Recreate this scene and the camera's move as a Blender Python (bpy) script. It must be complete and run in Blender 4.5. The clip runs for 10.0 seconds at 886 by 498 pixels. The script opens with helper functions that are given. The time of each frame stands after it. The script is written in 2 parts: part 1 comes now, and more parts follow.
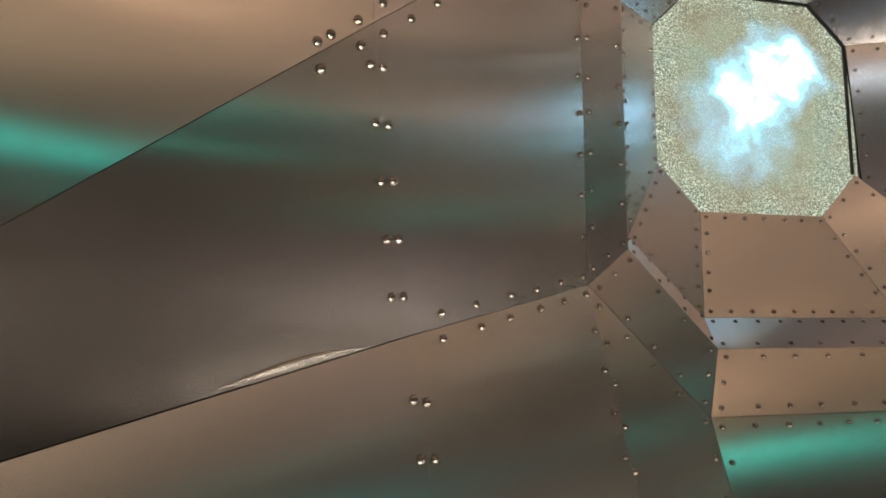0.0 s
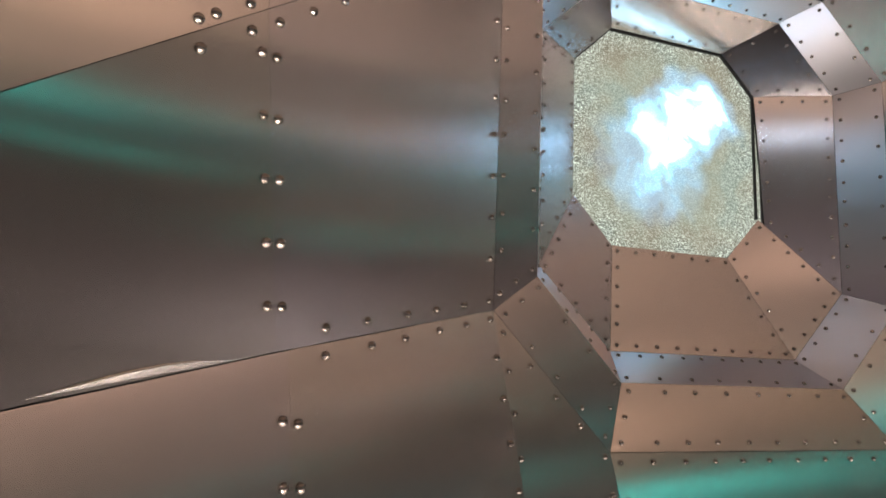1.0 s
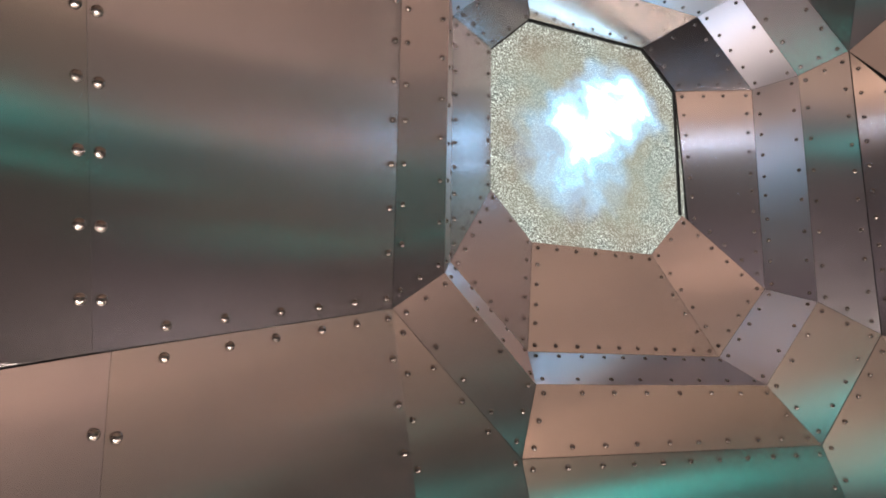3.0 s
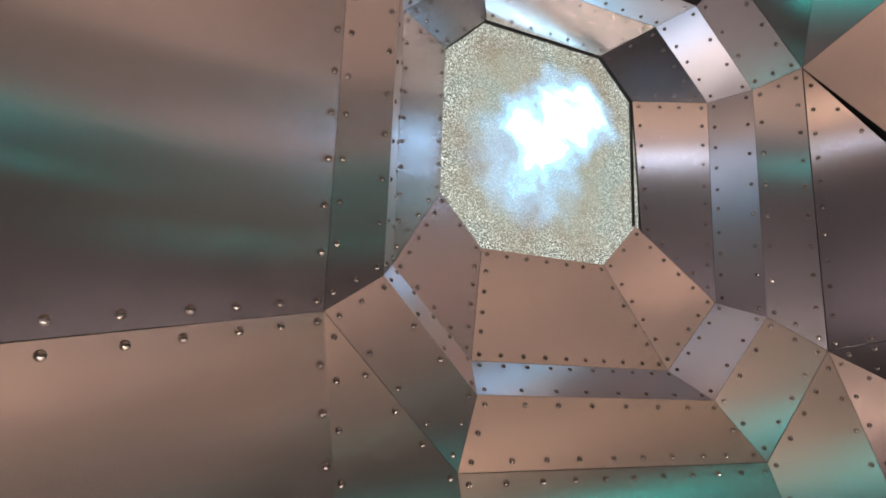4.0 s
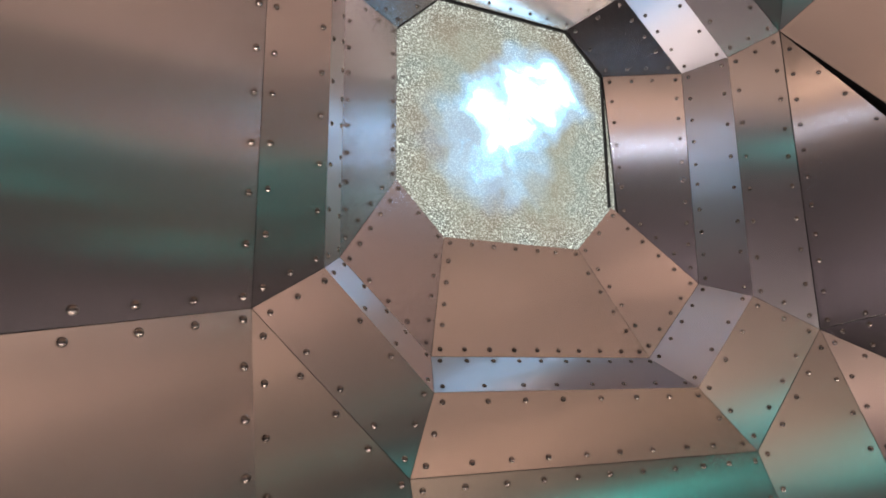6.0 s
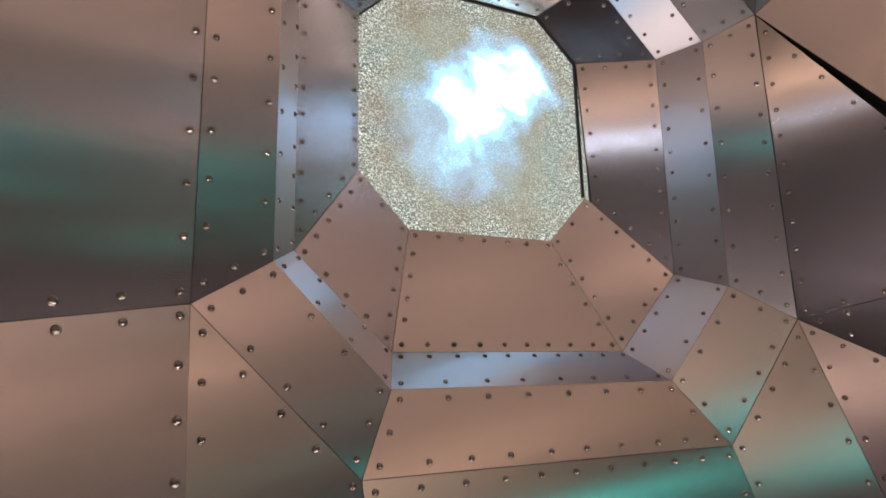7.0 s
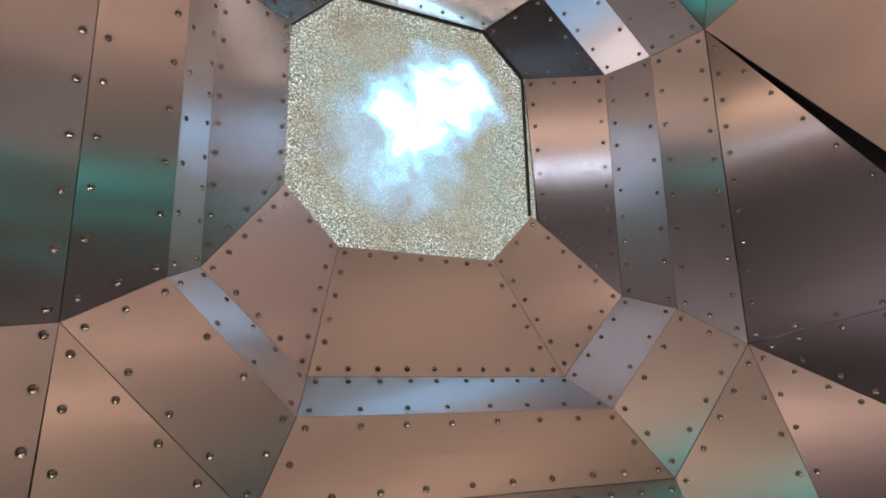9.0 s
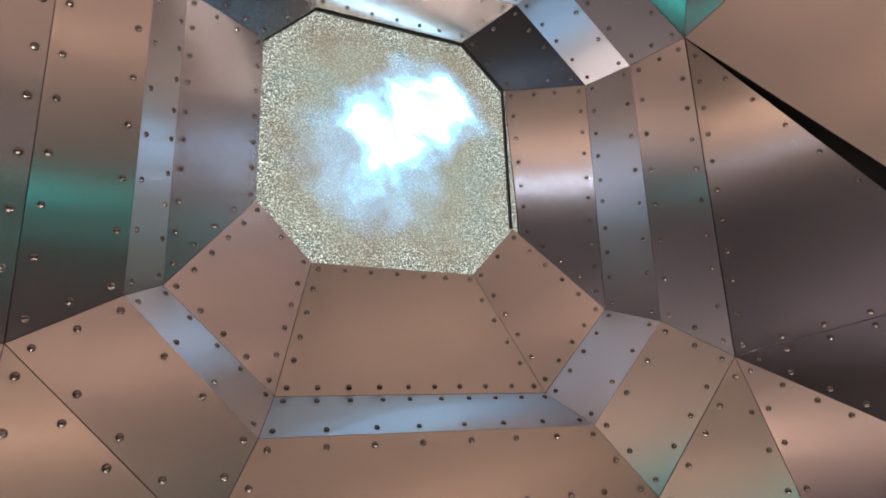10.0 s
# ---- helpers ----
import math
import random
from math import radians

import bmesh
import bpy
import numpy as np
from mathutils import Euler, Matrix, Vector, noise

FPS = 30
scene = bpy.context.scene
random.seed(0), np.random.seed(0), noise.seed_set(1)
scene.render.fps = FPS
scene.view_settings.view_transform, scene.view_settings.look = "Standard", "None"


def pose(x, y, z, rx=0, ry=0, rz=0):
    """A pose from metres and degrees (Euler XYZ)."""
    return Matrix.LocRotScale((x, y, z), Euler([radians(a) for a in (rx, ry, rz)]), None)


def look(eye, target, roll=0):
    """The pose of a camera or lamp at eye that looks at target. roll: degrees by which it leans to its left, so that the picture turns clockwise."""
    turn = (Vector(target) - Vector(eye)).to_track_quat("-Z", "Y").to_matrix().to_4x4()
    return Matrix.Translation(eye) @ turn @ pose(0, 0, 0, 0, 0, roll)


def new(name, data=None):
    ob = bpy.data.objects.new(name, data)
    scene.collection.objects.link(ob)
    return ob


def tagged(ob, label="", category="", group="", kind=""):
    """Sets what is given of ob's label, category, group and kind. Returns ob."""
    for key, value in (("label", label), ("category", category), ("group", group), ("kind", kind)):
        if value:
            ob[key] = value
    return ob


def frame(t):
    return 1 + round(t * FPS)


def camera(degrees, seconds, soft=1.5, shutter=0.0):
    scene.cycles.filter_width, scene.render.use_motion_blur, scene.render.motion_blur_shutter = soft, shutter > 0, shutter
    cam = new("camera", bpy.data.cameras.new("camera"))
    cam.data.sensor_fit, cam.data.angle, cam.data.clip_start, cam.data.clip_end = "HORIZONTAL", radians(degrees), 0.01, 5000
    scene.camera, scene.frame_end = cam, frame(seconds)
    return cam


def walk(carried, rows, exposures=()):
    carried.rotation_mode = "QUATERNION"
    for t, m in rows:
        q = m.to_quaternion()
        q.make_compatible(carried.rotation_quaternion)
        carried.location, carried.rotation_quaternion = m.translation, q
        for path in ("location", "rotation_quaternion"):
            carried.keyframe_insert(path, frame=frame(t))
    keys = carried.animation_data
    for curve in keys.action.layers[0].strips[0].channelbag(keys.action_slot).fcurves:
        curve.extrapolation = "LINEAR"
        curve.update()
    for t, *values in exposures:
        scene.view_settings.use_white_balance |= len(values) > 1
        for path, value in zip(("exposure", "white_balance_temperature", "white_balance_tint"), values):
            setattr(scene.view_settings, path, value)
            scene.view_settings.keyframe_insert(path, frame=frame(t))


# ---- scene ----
cam = camera(69.9, 10.0, soft=1.8)
PATH = [
    (0, (-0.007, -0.018, 1.419), (0.003, 1.955, 1.745), -0.7),
    (0.5, (0.026, 0.024, 1.411), (0.166, 1.982, 1.796), 1.4),
    (1, (0.064, 0.06, 1.402), (0.292, 2.002, 1.823), 1.5),
    (1.5, (0.109, 0.106, 1.406), (0.399, 2.029, 1.871), 1.4),
    (2, (0.143, 0.119, 1.396), (0.461, 2.039, 1.857), 1.4),
    (2.5, (0.183, 0.14, 1.397), (0.499, 2.061, 1.853), 0.8),
    (2.7, (0.201, 0.15, 1.393), (0.533, 2.069, 1.847), 0.3),
    (3.8, (0.291, 0.218, 1.38), (0.743, 2.103, 1.872), 0.4),
    (4, (0.308, 0.232, 1.384), (0.772, 2.114, 1.876), 0.7),
    (4.5, (0.358, 0.256, 1.385), (0.753, 2.162, 1.844), -1.2),
    (5, (0.401, 0.271, 1.379), (0.802, 2.171, 1.854), -1.5),
    (5.5, (0.453, 0.295, 1.382), (0.866, 2.188, 1.876), -1.3),
    (5.7, (0.459, 0.31, 1.381), (0.896, 2.198, 1.876), -1.5),
    (6.8, (0.568, 0.352, 1.371), (1.014, 2.236, 1.873), -2.6),
    (7, (0.586, 0.364, 1.375), (1.041, 2.25, 1.863), -2.7),
    (7.5, (0.636, 0.381, 1.371), (1.105, 2.252, 1.9), -2.2),
    (8, (0.687, 0.394, 1.37), (1.171, 2.26, 1.901), -2.3),
    (8.5, (0.731, 0.41, 1.37), (1.226, 2.27, 1.915), -2.0),
    (9, (0.782, 0.418, 1.372), (1.256, 2.277, 1.936), -2.6),
    (9.5, (0.837, 0.417, 1.377), (1.283, 2.271, 1.982), -2.9),
    (10, (0.88, 0.433, 1.371), (1.33, 2.282, 1.987), -3.3),
]
walk(cam, [(t, look(eye, target, roll)) for t, eye, target, roll in PATH],
     [(0, 0.0, 7000, -2), (0.5, 0.03, 6800, 1), (1.5, 0.1, 6500, 12), (5.0, 0.08, 6500, 14), (8.0, 0.0, 6500, 13), (10, -0.04, 6450, 12)])

# ---- light ----
world = bpy.data.worlds.new("hall_air")
scene.world = world
world.use_nodes = True
world.node_tree.nodes["Background"].inputs["Color"].default_value = (0.05, 0.035, 0.03, 1)
world.node_tree.nodes["Background"].inputs["Strength"].default_value = 0.1


def area_lamp(name, eye, target, width, height, power, colour, spread=180):
    data = bpy.data.lights.new(name, "AREA")
    data.shape, data.size, data.size_y = "RECTANGLE", width, height
    data.energy, data.color, data.spread = power, colour, radians(spread)
    ob = new(name, data)
    ob.matrix_world = look(eye, target)
    return ob


# uplights that wash the hall's ceiling and walls, teal strip lamps along its far corner, a cool strip lamp, and lights in the floor
area_lamp("ceiling_wash_light", (2.9, 0.6, 3.65), (2.9, 0.6, 4.3), 0.8, 0.8, 8, (1.0, 0.77, 0.65))
area_lamp("ceiling_wash_light", (3.5, -0.6, 3.95), (3.5, -0.6, 4.3), 0.5, 0.5, 8, (1.0, 0.72, 0.57))
area_lamp("ceiling_wash_light", (-0.55, -2.15, 3.9), (-0.55, -2.15, 4.3), 0.4, 0.4, 19, (1.0, 0.77, 0.66))
area_lamp("ceiling_wash_light", (-1.2, -2.0, 3.5), (-1.2, -2.0, 4.3), 0.6, 0.6, 6, (1.0, 0.82, 0.62))
area_lamp("ceiling_wash_light", (3.0, -3.0, 3.7), (3.0, -3.0, 4.3), 0.5, 0.5, 7, (1.0, 0.84, 0.60))
area_lamp("wall_wash_light", (7.0, 2.4, 1.4), (7.5, 2.4, 3.2), 0.9, 0.2, 45, (1.0, 0.88, 0.95))
area_lamp("wall_wash_light", (7.0, 2.5, 0.2), (7.5, 2.5, 1.6), 0.8, 0.2, 200, (1.0, 0.88, 0.84))
area_lamp("wall_wash_light", (-0.7, -3.4, 2.0), (-0.7, -4.0, 3.6), 1.0, 0.2, 38, (1.0, 0.85, 0.93))
area_lamp("wall_wash_light", (3.3, -3.4, 1.0), (3.3, -4.0, 2.6), 0.9, 0.2, 110, (1.0, 0.88, 0.74))
area_lamp("teal_strip_lamp", (5.5, -2.75, 3.9), (2.0, 1.8, 1.4), 2.8, 0.08, 3.6, (0.03, 0.85, 0.78))
area_lamp("teal_strip_lamp", (5.4, -3.6, 1.7), (1.9, 2.0, 2.7), 1.0, 0.35, 0.03, (0.03, 0.85, 0.70), 26)
for x, y, z, power in ((6.4, -0.9, 3.4, 0.52), (5.4, 0.3, 3.62, 0.12)):
    area_lamp("teal_strip_lamp", (x, y, z), (0.3, 1.5, 1.9), 1.3, 0.07, power, (0.04, 0.85, 0.76))
area_lamp("cool_strip_lamp", (0.05, -1.6, 3.62), (1.75, 2.24, 2.35), 1.0, 0.014, 0.042, (0.66, 0.78, 1.0), 17)
area_lamp("floor_uplight", (-0.35, 0.15, 0.06), (-0.16, 0.95, 1.65), 0.4, 0.4, 16, (1.0, 0.90, 0.82), 38)
area_lamp("floor_light_panel", (0.85, 0.55, 0.05), (0.85, 0.55, 2.0), 0.7, 0.45, 16, (1.0, 0.87, 0.80))
area_lamp("floor_uplight", (2.5, 0.9, 0.06), (2.4, 1.85, 1.6), 0.12, 0.12, 22, (1.0, 0.88, 0.78))


# ---- materials ----
def material(name):
    mat = bpy.data.materials.new(name)
    mat.use_nodes = True
    nodes, links = mat.node_tree.nodes, mat.node_tree.links
    return mat, nodes, links, nodes["Principled BSDF"]


def brushed_metal(name, colour, golden, roughness, aniso, scratches):
    """Sheet metal with upright brush marks, which smear reflections sideways."""
    mat, nodes, links, bsdf = material(name)
    bsdf.inputs["Metallic"].default_value = 1.0
    bsdf.inputs["Anisotropic"].default_value = aniso
    uv = nodes.new("ShaderNodeUVMap")
    tangent = nodes.new("ShaderNodeTangent")
    tangent.direction_type = "UV_MAP"
    links.new(tangent.outputs[0], bsdf.inputs["Tangent"])
    info = nodes.new("ShaderNodeObjectInfo")
    shift = nodes.new("ShaderNodeVectorMath")
    shift.operation = "ADD"
    links.new(uv.outputs[0], shift.inputs[0])
    links.new(info.outputs["Random"], shift.inputs[1])
    # fine upright scratches turn the face a little to either side
    scratch = nodes.new("ShaderNodeTexWhiteNoise")
    links.new(shift.outputs[0], scratch.inputs["Vector"])
    split = nodes.new("ShaderNodeVectorMath")
    split.operation = "DOT_PRODUCT"
    split.inputs[1].default_value = (1 / 3, 1 / 3, 1 / 3)
    links.new(scratch.outputs["Color"], split.inputs[0])
    sway = nodes.new("ShaderNodeMapRange")
    sway.inputs["To Min"].default_value, sway.inputs["To Max"].default_value = -scratches / 2, scratches / 2
    links.new(split.outputs["Value"], sway.inputs[0])
    aside = nodes.new("ShaderNodeVectorMath")
    aside.operation = "SCALE"
    links.new(tangent.outputs[0], aside.inputs[0])
    links.new(sway.outputs[0], aside.inputs["Scale"])
    facing = nodes.new("ShaderNodeNewGeometry")
    turned = nodes.new("ShaderNodeVectorMath")
    turned.operation = "ADD"
    links.new(facing.outputs["Normal"], turned.inputs[0])
    links.new(aside.outputs[0], turned.inputs[1])
    level = nodes.new("ShaderNodeVectorMath")
    level.operation = "NORMALIZE"
    links.new(turned.outputs[0], level.inputs[0])
    links.new(level.outputs[0], bsdf.inputs["Normal"])
    streak_map = nodes.new("ShaderNodeMapping")
    streak_map.inputs["Scale"].default_value = (60, 1.4, 1)
    links.new(shift.outputs[0], streak_map.inputs[0])
    streak = nodes.new("ShaderNodeTexNoise")
    streak.inputs["Scale"].default_value, streak.inputs["Detail"].default_value = 1.0, 1.0
    links.new(streak_map.outputs[0], streak.inputs["Vector"])
    smear = nodes.new("ShaderNodeTexNoise")
    smear.inputs["Scale"].default_value, smear.inputs["Detail"].default_value = 2.2, 1.0
    links.new(shift.outputs[0], smear.inputs["Vector"])
    both = nodes.new("ShaderNodeMath")
    both.operation = "ADD"
    links.new(streak.outputs["Fac"], both.inputs[0])
    links.new(smear.outputs["Fac"], both.inputs[1])
    rough = nodes.new("ShaderNodeMapRange")
    rough.inputs["From Min"].default_value, rough.inputs["From Max"].default_value = 0.6, 1.4
    rough.inputs["To Min"].default_value, rough.inputs["To Max"].default_value = roughness - 0.013, roughness + 0.013
    links.new(both.outputs[0], rough.inputs[0])
    links.new(rough.outputs[0], bsdf.inputs["Roughness"])
    tone = nodes.new("ShaderNodeMapRange")
    tone.inputs["To Min"].default_value, tone.inputs["To Max"].default_value = 0.965, 1.03
    links.new(info.outputs["Random"], tone.inputs[0])
    tint = nodes.new("ShaderNodeVectorMath")
    tint.operation = "SCALE"
    turn = nodes.new("ShaderNodeMath")
    turn.operation = "MULTIPLY"
    turn.inputs[1].default_value = 7.31
    links.new(info.outputs["Random"], turn.inputs[0])
    rest = nodes.new("ShaderNodeMath")
    rest.operation = "FRACT"
    links.new(turn.outputs[0], rest.inputs[0])
    batch = nodes.new("ShaderNodeMix")
    batch.data_type = "RGBA"
    batch.inputs["A"].default_value = (*colour, 1)
    batch.inputs["B"].default_value = (*golden, 1)
    links.new(rest.outputs[0], batch.inputs["Factor"])
    links.new(batch.outputs["Result"], tint.inputs[0])
    stain = nodes.new("ShaderNodeMapRange")
    stain.inputs["From Min"].default_value, stain.inputs["From Max"].default_value = 0.3, 0.7
    stain.inputs["To Min"].default_value, stain.inputs["To Max"].default_value = 0.95, 1.05
    cast = nodes.new("ShaderNodeTexNoise")
    cast.inputs["Scale"].default_value, cast.inputs["Detail"].default_value = 1.6, 0.0
    links.new(shift.outputs[0], cast.inputs["Vector"])
    links.new(cast.outputs["Fac"], stain.inputs[0])
    blend = nodes.new("ShaderNodeMath")
    blend.operation = "MULTIPLY"
    links.new(tone.outputs[0], blend.inputs[0])
    links.new(stain.outputs[0], blend.inputs[1])
    links.new(blend.outputs[0], tint.inputs["Scale"])
    links.new(tint.outputs[0], bsdf.inputs["Base Color"])
    return mat


def plain(name, colour, roughness, metallic=0.0, scale=8.0, spread=0.15):
    mat, nodes, links, bsdf = material(name)
    bsdf.inputs["Metallic"].default_value = metallic
    place = nodes.new("ShaderNodeTexCoord")
    tex = nodes.new("ShaderNodeTexNoise")
    tex.inputs["Scale"].default_value, tex.inputs["Detail"].default_value = scale, 6.0
    links.new(place.outputs["Object"], tex.inputs["Vector"])
    ramp = nodes.new("ShaderNodeMapRange")
    ramp.inputs["To Min"].default_value, ramp.inputs["To Max"].default_value = 1 - spread, 1 + spread
    links.new(tex.outputs["Fac"], ramp.inputs[0])
    tint = nodes.new("ShaderNodeVectorMath")
    tint.operation = "SCALE"
    tint.inputs[0].default_value = colour
    links.new(ramp.outputs[0], tint.inputs["Scale"])
    links.new(tint.outputs[0], bsdf.inputs["Base Color"])
    bsdf.inputs["Roughness"].default_value = roughness
    return mat


SHEET = brushed_metal("brushed_sheet_metal", (0.63, 0.595, 0.62), (0.64, 0.605, 0.56), 0.21, 1.0, 0.20)
RINGS = brushed_metal("brushed_ring_metal", (0.63, 0.595, 0.62), (0.64, 0.605, 0.56), 0.24, 1.0, 0.14)
FOLDED = brushed_metal("coarsely_brushed_strip_metal", (0.63, 0.595, 0.64), (0.63, 0.605, 0.60), 0.32, 1.0, 2.2)
RIVET = plain("rivet_metal", (0.29, 0.25, 0.225), 0.26, 1.0, 300, 0.25)
DARK = plain("dark_backing", (0.012, 0.011, 0.012), 0.6)
RUBBER = plain("black_gasket", (0.008, 0.008, 0.009), 0.45)
FLOOR = plain("dark_hall_floor", (0.055, 0.055, 0.065), 0.5, 0.0, 3)
DUSK = plain("dark_hall_wall", (0.155, 0.145, 0.160), 0.8, 0.0, 2)
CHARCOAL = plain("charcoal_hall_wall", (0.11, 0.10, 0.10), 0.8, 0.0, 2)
# for the added ceiling slab that keeps the left wall's reflections dark
UMBER = plain("added_dark_ceiling", (0.15, 0.125, 0.11), 0.8, 0.0, 2)
PLASTER = plain("hall_plaster", (0.42, 0.33, 0.28), 0.8, 0.0, 2)


def lit_glass():
    """Pebbled glass with a bright drifting cloud of light thrown on it from behind."""
    mat, nodes, links, bsdf = material("lit_pebbled_glass")
    place = nodes.new("ShaderNodeUVMap")

    def blob(x, y, rx, ry):
        move = nodes.new("ShaderNodeMapping")
        move.vector_type = "TEXTURE"
        move.inputs["Location"].default_value, move.inputs["Scale"].default_value = (x, y, 0), (rx, ry, 1)
        links.new(bent.outputs[0], move.inputs[0])
        size = nodes.new("ShaderNodeVectorMath")
        size.operation = "LENGTH"
        links.new(move.outputs[0], size.inputs[0])
        fall = nodes.new("ShaderNodeMapRange")
        fall.interpolation_type = "SMOOTHSTEP"
        fall.inputs["From Min"].default_value, fall.inputs["From Max"].default_value = 1.4, 0.25
        links.new(size.outputs["Value"], fall.inputs[0])
        return fall.outputs[0]

    def math(kind, a, b):
        node = nodes.new("ShaderNodeMath")
        node.operation = kind
        for slot, value in zip(node.inputs, (a, b)):
            if isinstance(value, (int, float)):
                slot.default_value = value
            else:
                links.new(value, slot)
        return node.outputs[0]

    def noise_at(scale, detail, vector):
        node = nodes.new("ShaderNodeTexNoise")
        node.inputs["Scale"].default_value, node.inputs["Detail"].default_value = scale, detail
        links.new(vector, node.inputs["Vector"])
        return node

    def ramp(value, *stops):
        node = nodes.new("ShaderNodeValToRGB")
        node.color_ramp.interpolation = "EASE"
        while len(node.color_ramp.elements) < len(stops):
            node.color_ramp.elements.new(0.5)
        for element, (at, colour) in zip(node.color_ramp.elements, stops):
            element.position, element.color = at, (*colour, 1)
        links.new(value, node.inputs[0])
        return node.outputs[0]

    def between(value, low, high, to_low, to_high):
        node = nodes.new("ShaderNodeMapRange")
        for key, number in (("From Min", low), ("From Max", high), ("To Min", to_low), ("To Max", to_high)):
            node.inputs[key].default_value = number
        links.new(value, node.inputs[0])
        return node.outputs[0]

    def vector(kind, a, b):
        node = nodes.new("ShaderNodeVectorMath")
        node.operation = kind
        links.new(a, node.inputs[0])
        links.new(b, node.inputs["Scale" if kind == "SCALE" else 1])
        return node.outputs[0]

    # the cloud
    swirl = noise_at(6.0, 2.0, place.outputs[0])
    centred = nodes.new("ShaderNodeVectorMath")
    centred.operation = "SUBTRACT"
    centred.inputs[1].default_value = (0.5, 0.5, 0.5)
    links.new(swirl.outputs["Color"], centred.inputs[0])
    bent = nodes.new("ShaderNodeVectorMath")
    bent.operation = "MULTIPLY_ADD"
    bent.inputs[1].default_value = (0.26, 0.26, 0.0)
    links.new(centred.outputs[0], bent.inputs[0])
    links.new(place.outputs[0], bent.inputs[2])
    mass = math("MAXIMUM", blob(0.12, 0.14, 0.20, 0.17), math("MULTIPLY", blob(-0.01, 0.01, 0.18, 0.17), 0.95))
    mass = math("MAXIMUM", mass, math("MULTIPLY", blob(-0.07, -0.08, 0.25, 0.22), 0.50))
    wisp = noise_at(9.0, 2.5, bent.outputs[0])
    level = math("MULTIPLY", mass, between(wisp.outputs["Fac"], 0.3, 0.7, 0.58, 1.2))
    glow = ramp(level, (0.02, (0, 0, 0)), (0.34, (0.007, 0.022, 0.041)), (0.56, (0.020, 0.070, 0.113)), (0.78, (0.076, 0.218, 0.327)), (1.0, (0.34, 0.62, 1.0)))
    strength = nodes.new("ShaderNodeValue")
    strength.outputs[0].default_value = 11.0
    glow = vector("SCALE", glow, strength.outputs[0])

    # the pebbled face: short bright worms, strongest towards the rim
    wobble = noise_at(45.0, 1.0, place.outputs[0])
    warped = nodes.new("ShaderNodeVectorMath")
    warped.operation = "MULTIPLY_ADD"
    warped.inputs[1].default_value = (0.016, 0.016, 0.0)
    links.new(wobble.outputs["Color"], warped.inputs[0])
    links.new(place.outputs[0], warped.inputs[2])
    worm = noise_at(125.0, 1.0, warped.outputs[0])
    ridge = math("ABSOLUTE", math("SUBTRACT", worm.outputs["Fac"], 0.5), 0.0)
    pebble = nodes.new("ShaderNodeMapRange")
    pebble.interpolation_type = "SMOOTHSTEP"
    pebble.inputs["From Min"].default_value, pebble.inputs["From Max"].default_value = 0.10, 0.015
    links.new(ridge, pebble.inputs[0])
    broken = between(noise_at(170.0, 1.0, place.outputs[0]).outputs["Fac"], 0.40, 0.54, 0.1, 1.0)
    fleck = math("MULTIPLY", pebble.outputs[0], broken)
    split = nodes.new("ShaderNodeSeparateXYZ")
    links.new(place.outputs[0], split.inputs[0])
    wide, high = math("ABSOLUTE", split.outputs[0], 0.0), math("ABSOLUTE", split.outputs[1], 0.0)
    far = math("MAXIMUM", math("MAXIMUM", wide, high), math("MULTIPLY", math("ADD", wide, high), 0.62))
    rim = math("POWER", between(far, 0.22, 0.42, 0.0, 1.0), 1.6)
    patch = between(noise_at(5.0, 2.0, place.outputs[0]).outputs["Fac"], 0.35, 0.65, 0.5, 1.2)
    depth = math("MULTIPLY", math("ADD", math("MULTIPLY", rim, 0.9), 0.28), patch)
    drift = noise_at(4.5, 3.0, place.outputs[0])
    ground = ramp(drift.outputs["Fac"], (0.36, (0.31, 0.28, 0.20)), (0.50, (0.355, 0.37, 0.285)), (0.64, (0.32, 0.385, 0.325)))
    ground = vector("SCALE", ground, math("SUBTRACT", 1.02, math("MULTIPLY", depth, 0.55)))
    white = nodes.new("ShaderNodeCombineXYZ")
    for slot, value in zip(white.inputs, (0.84, 0.92, 0.84)):
        slot.default_value = value
    sparkle = vector("SCALE", white.outputs[0], math("MULTIPLY", fleck, depth))
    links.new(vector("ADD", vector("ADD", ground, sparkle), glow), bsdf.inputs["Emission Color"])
    bsdf.inputs["Emission Strength"].default_value = 1.0
    bsdf.inputs["Base Color"].default_value = (0.03, 0.03, 0.03, 1)
    bsdf.inputs["Roughness"].default_value = 0.25
    bump = nodes.new("ShaderNodeBump")
    bump.inputs["Strength"].default_value, bump.inputs["Distance"].default_value = 0.5, 0.003
    links.new(pebble.outputs[0], bump.inputs["Height"])
    links.new(bump.outputs[0], bsdf.inputs["Normal"])
    return mat


GLASS = lit_glass()

# ---- plan: across the window (u), out of the wall (d), up from the window's middle (h) ----
BAY = pose(1.177, 2.229, 2.33, 0, 0, 12.4)
INSIDE = Vector((0.5, 0.2, 1.45))


def spot(u, d, h):
    return BAY @ Vector((u, -d, h))


def octagon(half, cut, top, upper, lower, bottom, d_low, d_high):
    """Eight corners, from the upper left one clockwise."""
    outline = [(-half, upper), (-cut, top), (cut, top), (half, upper), (half, lower), (cut, bottom), (-cut, bottom), (-half, lower)]
    return [spot(u, d_low + (d_high - d_low) * (h - bottom) / (top - bottom), h) for u, h in outline]


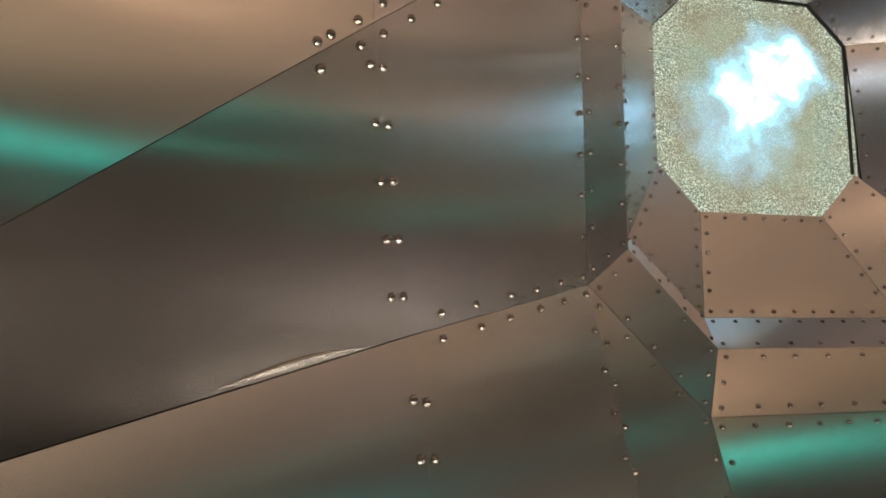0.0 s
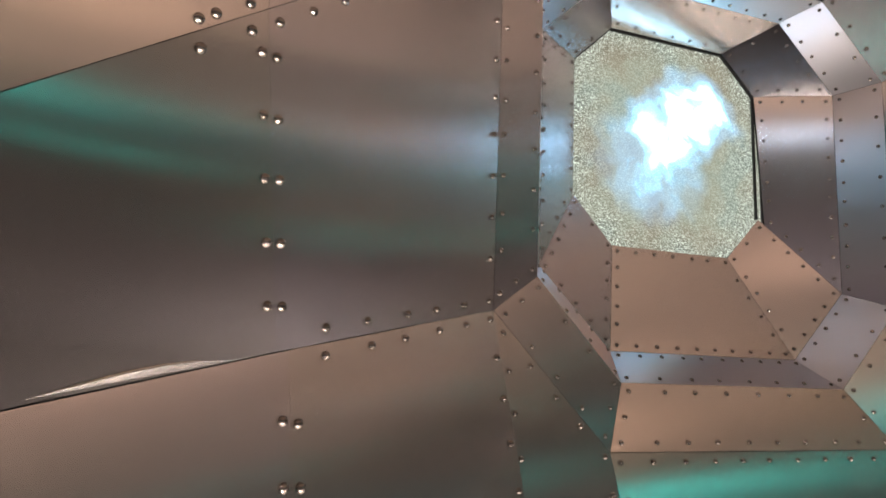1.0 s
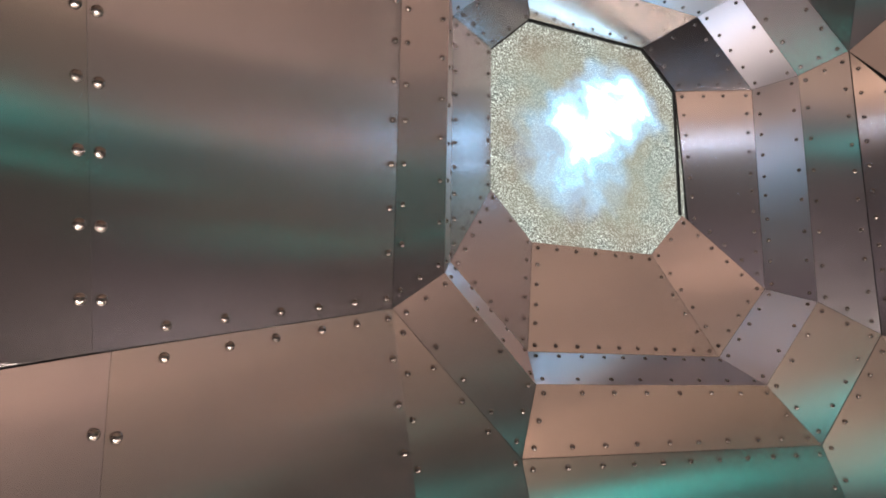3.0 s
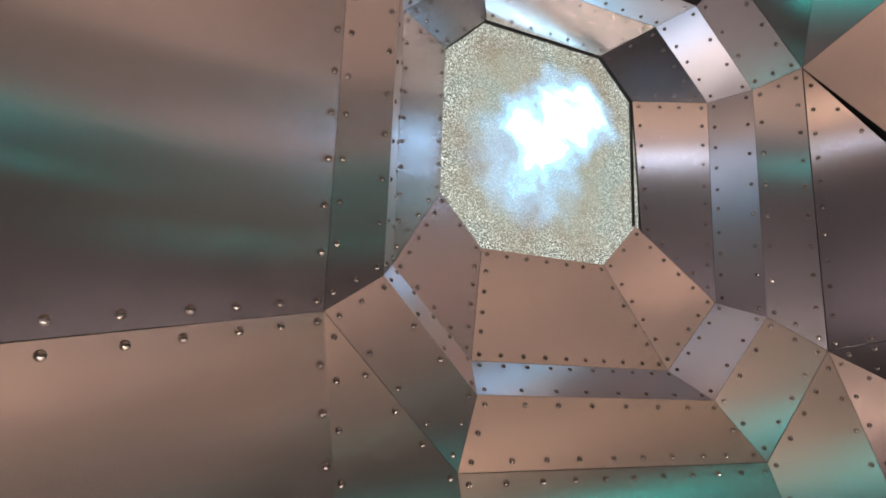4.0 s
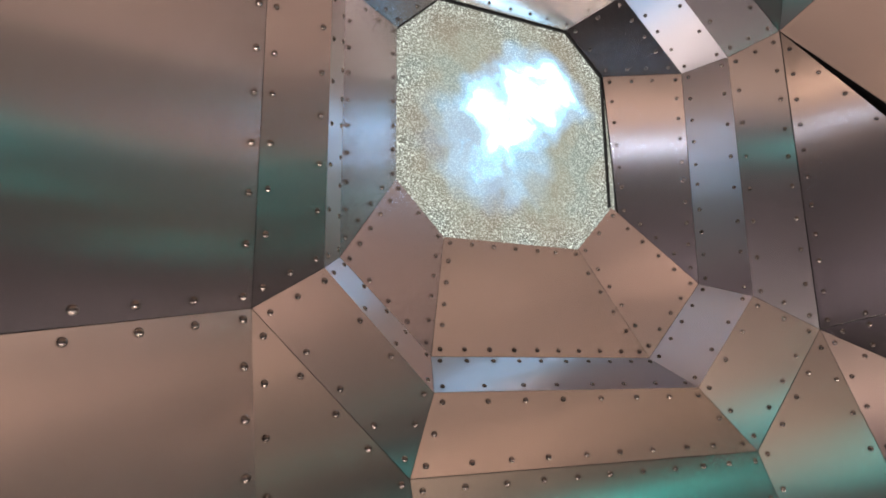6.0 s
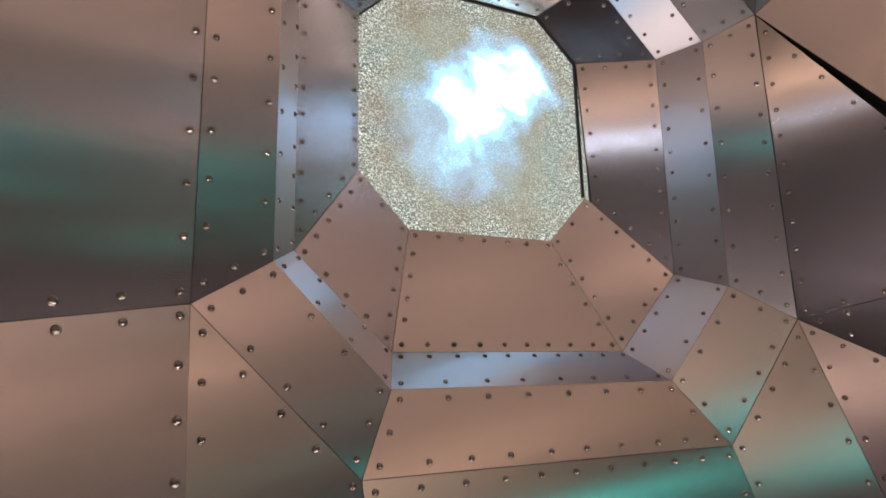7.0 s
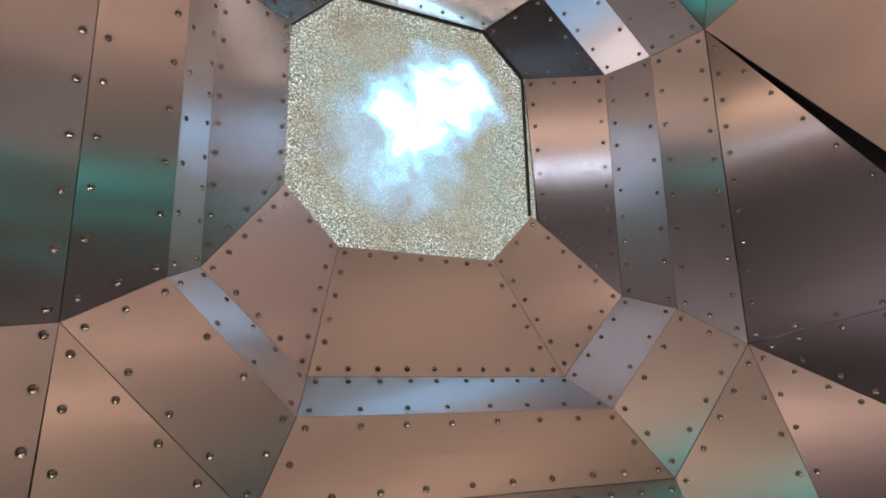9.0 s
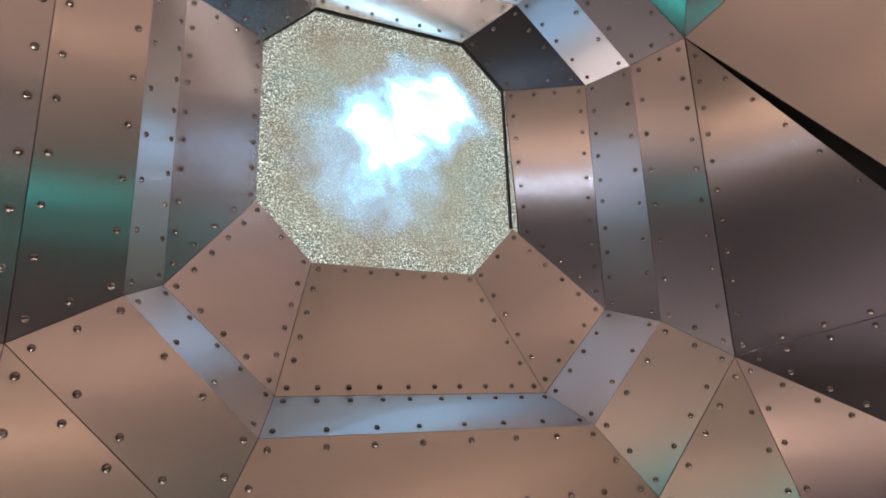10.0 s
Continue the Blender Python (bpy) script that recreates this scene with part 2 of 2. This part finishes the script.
W = octagon(0.418, 0.258, 0.416, 0.260, -0.253, -0.421, -0.014, 0.030)
A = octagon(0.642, 0.382, 0.479, 0.230, -0.556, -0.808, 0.140, 0.205)
B = octagon(0.716, 0.437, 0.496, 0.234, -0.617, -0.906, 0.272, 0.352)
C = octagon(0.891, 0.541, 0.615, 0.328, -0.734, -1.092, 0.362, 0.440)

A[4], A[7] = spot(0.632, 0.150, -0.554), spot(-0.642, 0.158, -0.556)
C[0] = spot(-0.891, 0.430, 0.328)


def on_plane(a, b, c, u, h):
    """The spot at u and h that lies in the plane of three others."""
    a, b, c = (BAY.inverted() @ p for p in (a, b, c))
    n = (b - a).cross(c - a)
    return spot(u, -(a.y - (n.x * (u - a.x) + n.z * (h - a.z)) / n.y), h)


# ---- building sheets and rivets ----
def part(name, bm, material_, parent, label=""):
    mesh = bpy.data.meshes.new(name)
    bm.to_mesh(mesh)
    bm.free()
    mesh.materials.append(material_)
    ob = new(name, mesh)
    ob.parent = parent
    ob.matrix_parent_inverse = parent.matrix_basis.inverted()
    if label:
        tagged(ob, label)
    return ob


def thing(name, label, category, kind="structure", group="", place=(0, 0, 0)):
    ob = new(name)
    ob.location = place
    return tagged(ob, label, category, group, kind)


def flat(points):
    """The points laid into their mean plane, in order, with the normal towards the inside of the bay."""
    middle = sum(points, Vector()) / len(points)
    normal = Vector()
    for p, q in zip(points, points[1:] + points[:1]):
        normal += (p - middle).cross(q - middle)
    normal.normalize()
    if normal.dot(INSIDE - middle) < 0:
        points, normal = points[::-1], -normal
    return [p - normal * (p - middle).dot(normal) for p in points], normal


def inset(points, normal, gaps):
    """The outline moved inwards, edge by edge."""
    n, out, lines = len(points), [], []
    for i in range(n):
        way = (points[(i + 1) % n] - points[i]).normalized()
        lines.append((points[i] + normal.cross(way) * gaps[i], way))
    for i in range(n):
        (p, a), (q, b) = lines[i - 1], lines[i]
        side = normal.cross(b)
        out.append(p + a * ((q - p).dot(side) / a.dot(side)) if abs(a.dot(side)) > 0.05 else q.copy())
    return out


def rivet_mesh():
    bm = bmesh.new()
    rings, turns = [(0.0092, 0.0), (0.0089, 0.0018), (0.0077, 0.0046), (0.0055, 0.0067), (0.0028, 0.0079)], 14
    rows = [[bm.verts.new((r * math.cos(2 * math.pi * k / turns), r * math.sin(2 * math.pi * k / turns), z)) for k in range(turns)] for r, z in rings]
    for low, high in zip(rows, rows[1:]):
        for k in range(turns):
            bm.faces.new((low[k], low[(k + 1) % turns], high[(k + 1) % turns], high[k]))
    bm.faces.new(rows[-1])
    for f in bm.faces:
        f.smooth = True
    mesh = bpy.data.meshes.new("rivet")
    bm.to_mesh(mesh)
    bm.free()
    mesh.materials.append(RIVET)
    return mesh


RIVET_MESH = rivet_mesh()
BACKING = bmesh.new()
rng = random.Random(4)


def rivet(place, normal, parent, size=1.0):
    ob = new("rivet", RIVET_MESH)
    ob.parent = parent
    lean = normal + Vector((rng.uniform(-0.04, 0.04), rng.uniform(-0.04, 0.04), rng.uniform(-0.04, 0.04)))
    ob.matrix_basis = Matrix.LocRotScale(place, lean.to_track_quat("Z", "Y"), (size, size, size * rng.uniform(0.9, 1.1)))
    return ob


def sheet(parent, corners, spacing, offset=0.024, gap=0.0003, size=0.8, edges=None, thick=0.0025, trims=None, metal=None):
    """One riveted sheet between its corners. spacing and gap: one number, or one for each edge (from corner to next corner)."""
    n = len(corners)
    step = list(spacing) if isinstance(spacing, (tuple, list)) else [spacing] * n
    gaps = list(gap) if isinstance(gap, (tuple, list)) else [gap] * n
    short = [(trims or {}).get(i, (0.0, 0.0)) for i in range(n)]
    points, normal = flat(list(corners))
    bend = [(c - p).dot(normal) for c, p in zip(corners, points)]
    if (points[0] - corners[0]).length > (points[-1] - corners[0]).length:
        bend = [(c - p).dot(normal) for c, p in zip(corners[::-1], points)]
        step, gaps = step[-2::-1] + step[-1:], gaps[-2::-1] + gaps[-1:]
        short = [pair[::-1] for pair in short[-2::-1] + short[-1:]]
    edge = inset(points, normal, gaps)
    face = inset(edge, normal, [edges or 0.0003] * n)
    bm = bmesh.new()
    uv = bm.loops.layers.uv.new("UVMap")
    across = Vector((0, 0, 1)).cross(normal).normalized()
    up = normal.cross(across)
    edge = [p + normal * b for p, b in zip(edge, bend)]
    face = [p + normal * b for p, b in zip(face, bend)]
    back = [bm.verts.new(p - normal * thick) for p in edge]
    side = [bm.verts.new(p - normal * 0.0008) for p in edge]
    front = [bm.verts.new(p) for p in face]
    # the face: a four-cornered sheet is gently sprung so that it meets all its corners
    cells = 8 if n == 4 else 0
    grid = [[face[0].lerp(face[1], i / cells).lerp(face[3].lerp(face[2], i / cells), j / cells) for i in range(cells + 1)] for j in range(cells + 1)] if cells else []
    if cells:
        nodes = [[bm.verts.new(p) for p in line] for line in grid]
        for low, high in zip(nodes, nodes[1:]):
            for i in range(cells):
                bm.faces.new((low[i], low[i + 1], high[i + 1], high[i])).smooth = True
    else:
        bm.faces.new(front)
    faces = len(bm.faces)
    bm.faces.ensure_lookup_table()
    for low, high in ((back, side), (side, front)):
        for i in range(n):
            bm.faces.new((low[i], low[(i + 1) % n], high[(i + 1) % n], high[i]))
    for f in bm.faces:
        for loop in f.loops:
            loop[uv].uv = (loop.vert.co.dot(across), loop.vert.co.dot(up))
    bm.faces.ensure_lookup_table()
    for f in bm.faces[faces:faces + n] if edges else bm.faces[faces:]:
        f.material_index = 1
    panel = part("panel", bm, metal or SHEET, parent)
    panel.data.materials.append(DARK)
    wide = inset(points, normal, [-0.003] * n)
    BACKING.faces.new([BACKING.verts.new(p - normal * 0.014) for p in wide])
    row = inset(points, normal, [offset] * n)
    for i in range(n):
        if not step[i]:
            continue
        a, b = row[i], row[(i + 1) % n]
        if (b - a).dot(points[(i + 1) % n] - points[i]) <= 0:
            continue
        way = (b - a).normalized()
        a, b = a + way * short[i][0], b - way * short[i][1]
        count = max(1, round((b - a).length / step[i]))
        last = count if step[(i + 1) % n] == 0 or short[i][1] else count - 1
        for k in range(last + 1):
            along = (k + (rng.uniform(-0.06, 0.06) if 0 < k < count else 0)) / count
            place = a.lerp(b, along)
            if grid:
                near = min((p for line in grid for p in line), key=lambda p: (p - place).length)
                place = place + normal * (near - place).dot(normal)
            rivet(place, normal, panel, size * rng.uniform(0.93, 1.05))
    return panel


def seam_rivets(first, second, a, b, spacing, offset, start, size):
    """Pairs of rivets on both sides of a joint between two sheets."""
    way = (b - a).normalized()
    normal = first.data.polygons[0].normal
    side = normal.cross(way)
    if side.dot(Vector(first.data.polygons[0].center) - a) < 0:
        side = -side
    for k in range(int(((b - a).length - start) / spacing) + 1):
        place = a + way * (start + k * spacing)
        for owner, sign in ((first, 1), (second, -1)):
            rivet(place + side * sign * (offset + rng.uniform(-0.001, 0.001)) + way * rng.uniform(-0.002, 0.002), owner.data.polygons[0].normal, owner, size)


def ring(label, inner, outer, steps, offset, gaps, size, metal, edges=0.0004):
    bay = thing("panel_ring", label, "panel ring", "", "rings of metal panels round the window", spot(0, 0, -2.33))
    for k in range(8):
        j = (k + 1) % 8
        # the right-hand sheet stops short of the glass, and a sliver of it shows
        low = inner[j].lerp(outer[j], 0.08) if inner is W and k == 3 else inner[j]
        sheet(bay, [inner[k], low, outer[j], outer[k]], steps, offset, gaps, size, edges, metal=metal)
    return bay


# rings of sheets round the window, from the glass outwards
ring("inner ring of brushed metal panels sloping out from the lit window", W, A, (0.078, 0.078, 0.078, 0.078), 0.023, 0.0005, 0.78, RINGS)
ring("narrow folded ring of riveted brushed metal strips", A, B, (0.082, 0.0, 0.118, 0.0), 0.023, 0.0004, 0.78, FOLDED)
ring("broad outer ring of riveted brushed metal panels", B, C, (0.118, 0.095, 0.108, 0.095), 0.027, (0.0004, 0.0005, 0.0008, 0.0005), 0.84, RINGS, None)

# flanking walls and the sheets under and over the rings
left_tip = spot(-2.244, 1.454, -1.100)
wall_top = C[0]
seam_top, seam_low = on_plane(wall_top, C[7], left_tip, -1.527, -0.339), on_plane(wall_top, C[7], left_tip, -1.466, -0.883)
wall = thing("wall_left", "tall brushed metal wall of two riveted sheets", "wall")
near = sheet(wall, [wall_top, seam_top, seam_low, C[7]], (0.1, 0.0, 0.121, 0.105), 0.025, (0.0004, 0.0001, 0.0003, 0.0004), 0.95, 0.0004, trims={2: (0.092, 0.0)})
far = sheet(wall, [seam_top, left_tip, seam_low], 0.0, 0.018, (0.0004, 0.0005, 0.0001), 0.95, 0.0004)


def lip(parent, a, b, proud, high):
    """A lens-shaped bulge where the sheet's lower edge has sprung outwards."""
    normal = parent.children[0].data.polygons[0].normal.copy()
    way = (b - a).normalized()
    up = normal.cross(way)
    up = up if up.z > 0 else -up
    bm = bmesh.new()
    uv = bm.loops.layers.uv.new("UVMap")
    rows = []
    for k in range(25):
        f = k / 24
        swell = math.sin(math.pi * f ** 0.8) ** 1.2
        base = a.lerp(b, f) + up * 0.0015
        rows.append([bm.verts.new(base + normal * (0.0006 + proud * swell * out) + up * high * swell * rise) for out, rise in ((0.0, 0.0), (0.42, 0.35), (0.82, 0.7), (1.0, 0.9), (0.0, 1.02))])
    for p, q in zip(rows, rows[1:]):
        for i in range(4):
            bm.faces.new((p[i], q[i], q[i + 1], p[i + 1]))
    bmesh.ops.remove_doubles(bm, verts=bm.verts, dist=1e-5)
    bmesh.ops.recalc_face_normals(bm, faces=bm.faces)
    for f in bm.faces:
        f.smooth = True
        for loop in f.loops:
            loop[uv].uv = (loop.vert.co.dot(way), loop.vert.co.dot(up))
    return part("lip", bm, SHEET, parent, "bulged lower edge that catches the light")


lip(wall, on_plane(C[0], C[7], left_tip, -1.535, -0.902), on_plane(C[0], C[7], left_tip, -1.75, -0.957), 0.010, 0.0125)
seam_rivets(near, far, seam_low, seam_top, 0.101, 0.0155, 0.072, 0.95)
for along in (0.03, 0.125):
    rivet(seam_top.lerp(left_tip, along) - Vector((0, 0, 0.03)), far.data.polygons[0].normal, far, 0.95)

FOOT = -2.33
foot_left, foot_right = spot(-0.893, 0.930, FOOT), spot(0.82, 0.926, FOOT)
shin_left = spot(-0.893, 1.05, FOOT)
toe_left, toe_right = on_plane(C[7], C[6], foot_left, -0.54, FOOT), on_plane(C[4], C[5], foot_right, 0.54, FOOT)
wall = thing("wall_lower_left", "lower brushed metal wall sheets with paired rivets", "wall")
join_top, join_low = on_plane(C[7], left_tip, shin_left, -1.445, -0.878), on_plane(C[7], left_tip, shin_left, -1.36, FOOT)
far_left = on_plane(C[7], left_tip, shin_left, -2.244, FOOT)
near = sheet(wall, [C[7], join_top, join_low, shin_left], (0.121, 0.0, 0.0, 0.105), 0.022, (0.0003, 0.0001, 0.001, 0.0002), 0.95, 0.0005, trims={0: (0.0, 0.062)})
far = sheet(wall, [join_top, left_tip, far_left, join_low], 0.0, 0.022, (0.0004, 0.001, 0.001, 0.0001), 0.95, 0.0005)
seam_rivets(near, far, join_top, join_low, 0.098, 0.0155, 0.118, 0.95)

wall = thing("wall_under_window", "lower wall of brushed metal sheets with dark seams", "wall")
sheet(wall, [C[7], C[6], toe_left, foot_left], (0.118, 0.1, 0.0, 0.105), 0.026, (0.0005, 0.0005, 0.001, 0.0002), 0.9)
sheet(wall, [C[6], C[5], toe_right, toe_left], (0.1, 0.1, 0.0, 0.1), 0.026, (0.0006, 0.0006, 0.001, 0.0006), 0.85)
sheet(wall, [C[5], C[4], foot_right, toe_right], (0.105, 0.105, 0.0, 0.1), 0.026, (0.0008, 0.0007, 0.001, 0.0006), 0.85)

right_tip = spot(1.2585, 0.911, -0.627)
right_low = on_plane(C[3], C[4], right_tip, 1.2585, -1.135)
wall = thing("wall_right", "brushed metal wall beside the window with a black wedge gap above", "wall")
near = sheet(wall, [C[3], right_tip, C[4]], (0.13, 0.0, 0.1), 0.024, (0.001, 0.0008, 0.0022), 0.85)
far = sheet(wall, [C[4], right_tip, right_low], (0.0, 0.0, 0.09), 0.022, (0.0004, 0.001, 0.0004), 0.9, 0.0004)
lip(wall, C[4].lerp(right_tip, 0.02), C[4].lerp(right_tip, 0.36), 0.004, 0.0024)
seam_rivets(near, far, C[4], right_tip, 0.112, 0.018, 0.135, 0.9)
wall = thing("wall_lower_right", "lower right brushed metal wall sheet", "wall")
sheet(wall, [C[4], right_low, on_plane(C[4], right_low, foot_right, 1.7, FOOT), foot_right], (0.09, 0.0, 0.0, 0.105), 0.022, (0.0006, 0.001, 0.001, 0.0007), 0.85)

# sheets that lean out overhead
lean_left, lean_right = spot(-1.17, 0.62, 0.60), spot(1.17, 0.62, 0.60)
peak_left, peak_right = spot(-0.90, 0.53, 0.70), spot(0.90, 0.53, 0.70)
brow_left, brow_right = spot(-0.56, 0.53, 0.85), spot(0.56, 0.53, 0.85)
gap_end = spot(1.2585, 0.893, -0.475)
wall = thing("wall_upper_right", "leaning brushed metal sheet over a black wedge gap", "wall")
_, facing = flat([C[3], right_tip, C[4]])
# near-black sheet added behind the wedge gap, standing in for the cavity's shade
reach = [C[3], right_tip, gap_end + (gap_end - right_tip) * 0.5]
BACKING.faces.new([BACKING.verts.new(p - facing * 0.03) for p in reach])
sheet(wall, [C[3], gap_end, gap_end + (lean_right - C[3]) * 1.7, C[3] + (lean_right - C[3]) * 1.7], 0.0, 0.024, 0.0006)
wall = thing("wall_upper_left", "leaning brushed metal sheet above the wall's upper crease", "wall")
rise = spot(0.03, -0.05, 1.3) - spot(0, 0, 0)
sheet(wall, [wall_top, seam_top, seam_top + rise, wall_top + rise], (0.1, 0.0, 0.0, 0.0), 0.022, 0.0003, 0.95, 0.0003)
above = sheet(wall, [seam_top, left_tip, left_tip + rise, seam_top + rise], 0.0, 0.022, 0.0003, 0.95, 0.0003)
for along in (0.04, 0.105, 0.135):
    rivet(seam_top.lerp(left_tip, along) + rise * 0.016, above.data.polygons[0].normal, above, 0.95)
wall = thing("wall_over_window", "small brushed metal sheets folding out over the window", "wall")
sheet(wall, [C[3], C[2], brow_right, peak_right], 0.0, 0.024, 0.0008)
sheet(wall, [C[3], peak_right, lean_right], 0.0, 0.024, 0.0006)
sheet(wall, [C[2], C[1], brow_left, brow_right], 0.0, 0.024, 0.0008)
sheet(wall, [C[1], C[0], peak_left, brow_left], 0.0, 0.024, 0.0008)
sheet(wall, [C[0], peak_left, lean_left], 0.0, 0.024, 0.0006)

# ---- the lit window ----
window = thing("window_1", "eight-sided pebbled glass window glowing with a white-blue cloud", "window", place=spot(0, 0, -0.42))
pane_points, pane_normal = flat(list(W))
pane_points = inset(pane_points, pane_normal, [-0.026] * 8)
bm = bmesh.new()
uv = bm.loops.layers.uv.new("UVMap")
for low, high in ((0.020, 0.012),):
    back = [bm.verts.new(p - pane_normal * low) for p in pane_points]
    front = [bm.verts.new(p - pane_normal * high) for p in pane_points]
    bm.faces.new(front)
    bm.faces.new(back[::-1])
    for i in range(8):
        bm.faces.new((back[i], back[(i + 1) % 8], front[(i + 1) % 8], front[i]))
for f in bm.faces:
    for loop in f.loops:
        local = BAY.inverted() @ loop.vert.co
        loop[uv].uv = (local.x, local.z)
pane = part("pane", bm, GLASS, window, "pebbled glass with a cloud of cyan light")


def gasket(a, b, wide):
    """A black rubber strip along one edge of the glass."""
    way = (b - a).normalized()
    inner = pane_normal.cross(way)
    if inner.dot(spot(0, 0, 0) - a) < 0:
        inner = -inner
    bm = bmesh.new()
    outline = [(-0.001, -0.012), (-0.001, -0.002), (0.3 * wide, 0.0), (wide, -0.003), (wide, -0.012)]
    ends = [[bm.verts.new(p + inner * x + pane_normal * z) for x, z in outline] for p in (a, b)]
    for i in range(5):
        bm.faces.new((ends[0][i], ends[0][(i + 1) % 5], ends[1][(i + 1) % 5], ends[1][i]))
    bm.faces.new(ends[0])
    bm.faces.new(ends[1][::-1])
    bmesh.ops.recalc_face_normals(bm, faces=bm.faces)
    part("gasket", bm, RUBBER, window, "black rubber edge strip")


for k, wide in ((0, 0.004), (1, 0.009), (2, 0.006), (3, 0.007)):
    gasket(W[k], W[k + 1], wide)

# ---- backing and the hall round about ----
mesh = bpy.data.meshes.new("backing")
BACKING.to_mesh(mesh)
BACKING.free()
mesh.materials.append(DARK)
tagged(new("backing", mesh), "dark backing behind the metal sheets, with an added sheet for the wedge gap's shade", "backing", kind="structure")


def slab(name, low, high, material_, label):
    bm = bmesh.new()
    bmesh.ops.create_cube(bm, size=1.0)
    for v in bm.verts:
        v.co = Vector(l + (h - l) * (c + 0.5) for l, h, c in zip(low, high, v.co))
    bmesh.ops.bevel(bm, geom=bm.edges[:], offset=0.01, segments=1, affect="EDGES")
    mesh = bpy.data.meshes.new(name)
    bm.to_mesh(mesh)
    bm.free()
    mesh.materials.append(material_)
    return tagged(new(name, mesh), label, name.split("_")[0], kind="structure")


slab("floor", (-4.2, -4.2, -0.2), (7.7, 3.7, 0), FLOOR, "dark hall floor")
slab("ceiling", (-4.2, -4.2, 4.3), (4.9, 3.7, 4.5), PLASTER, "warm plaster hall ceiling")
# unseen dark slab, added so the left wall's top reflects less light
slab("ceiling_bay", (4.9, -4.2, 4.3), (7.7, 3.7, 4.5), UMBER, "unseen dark ceiling slab added to darken the left wall's reflections")
slab("wall_north", (-4.0, 3.5, 0), (7.5, 3.7, 4.3), DUSK, "plain hall wall behind the metal bay")
slab("wall_south", (-4.0, -4.2, 0), (7.5, -4.0, 4.3), DUSK, "plain hall wall")
slab("wall_west", (-4.2, -4.2, 0), (-4.0, 3.7, 4.3), DUSK, "plain hall wall")
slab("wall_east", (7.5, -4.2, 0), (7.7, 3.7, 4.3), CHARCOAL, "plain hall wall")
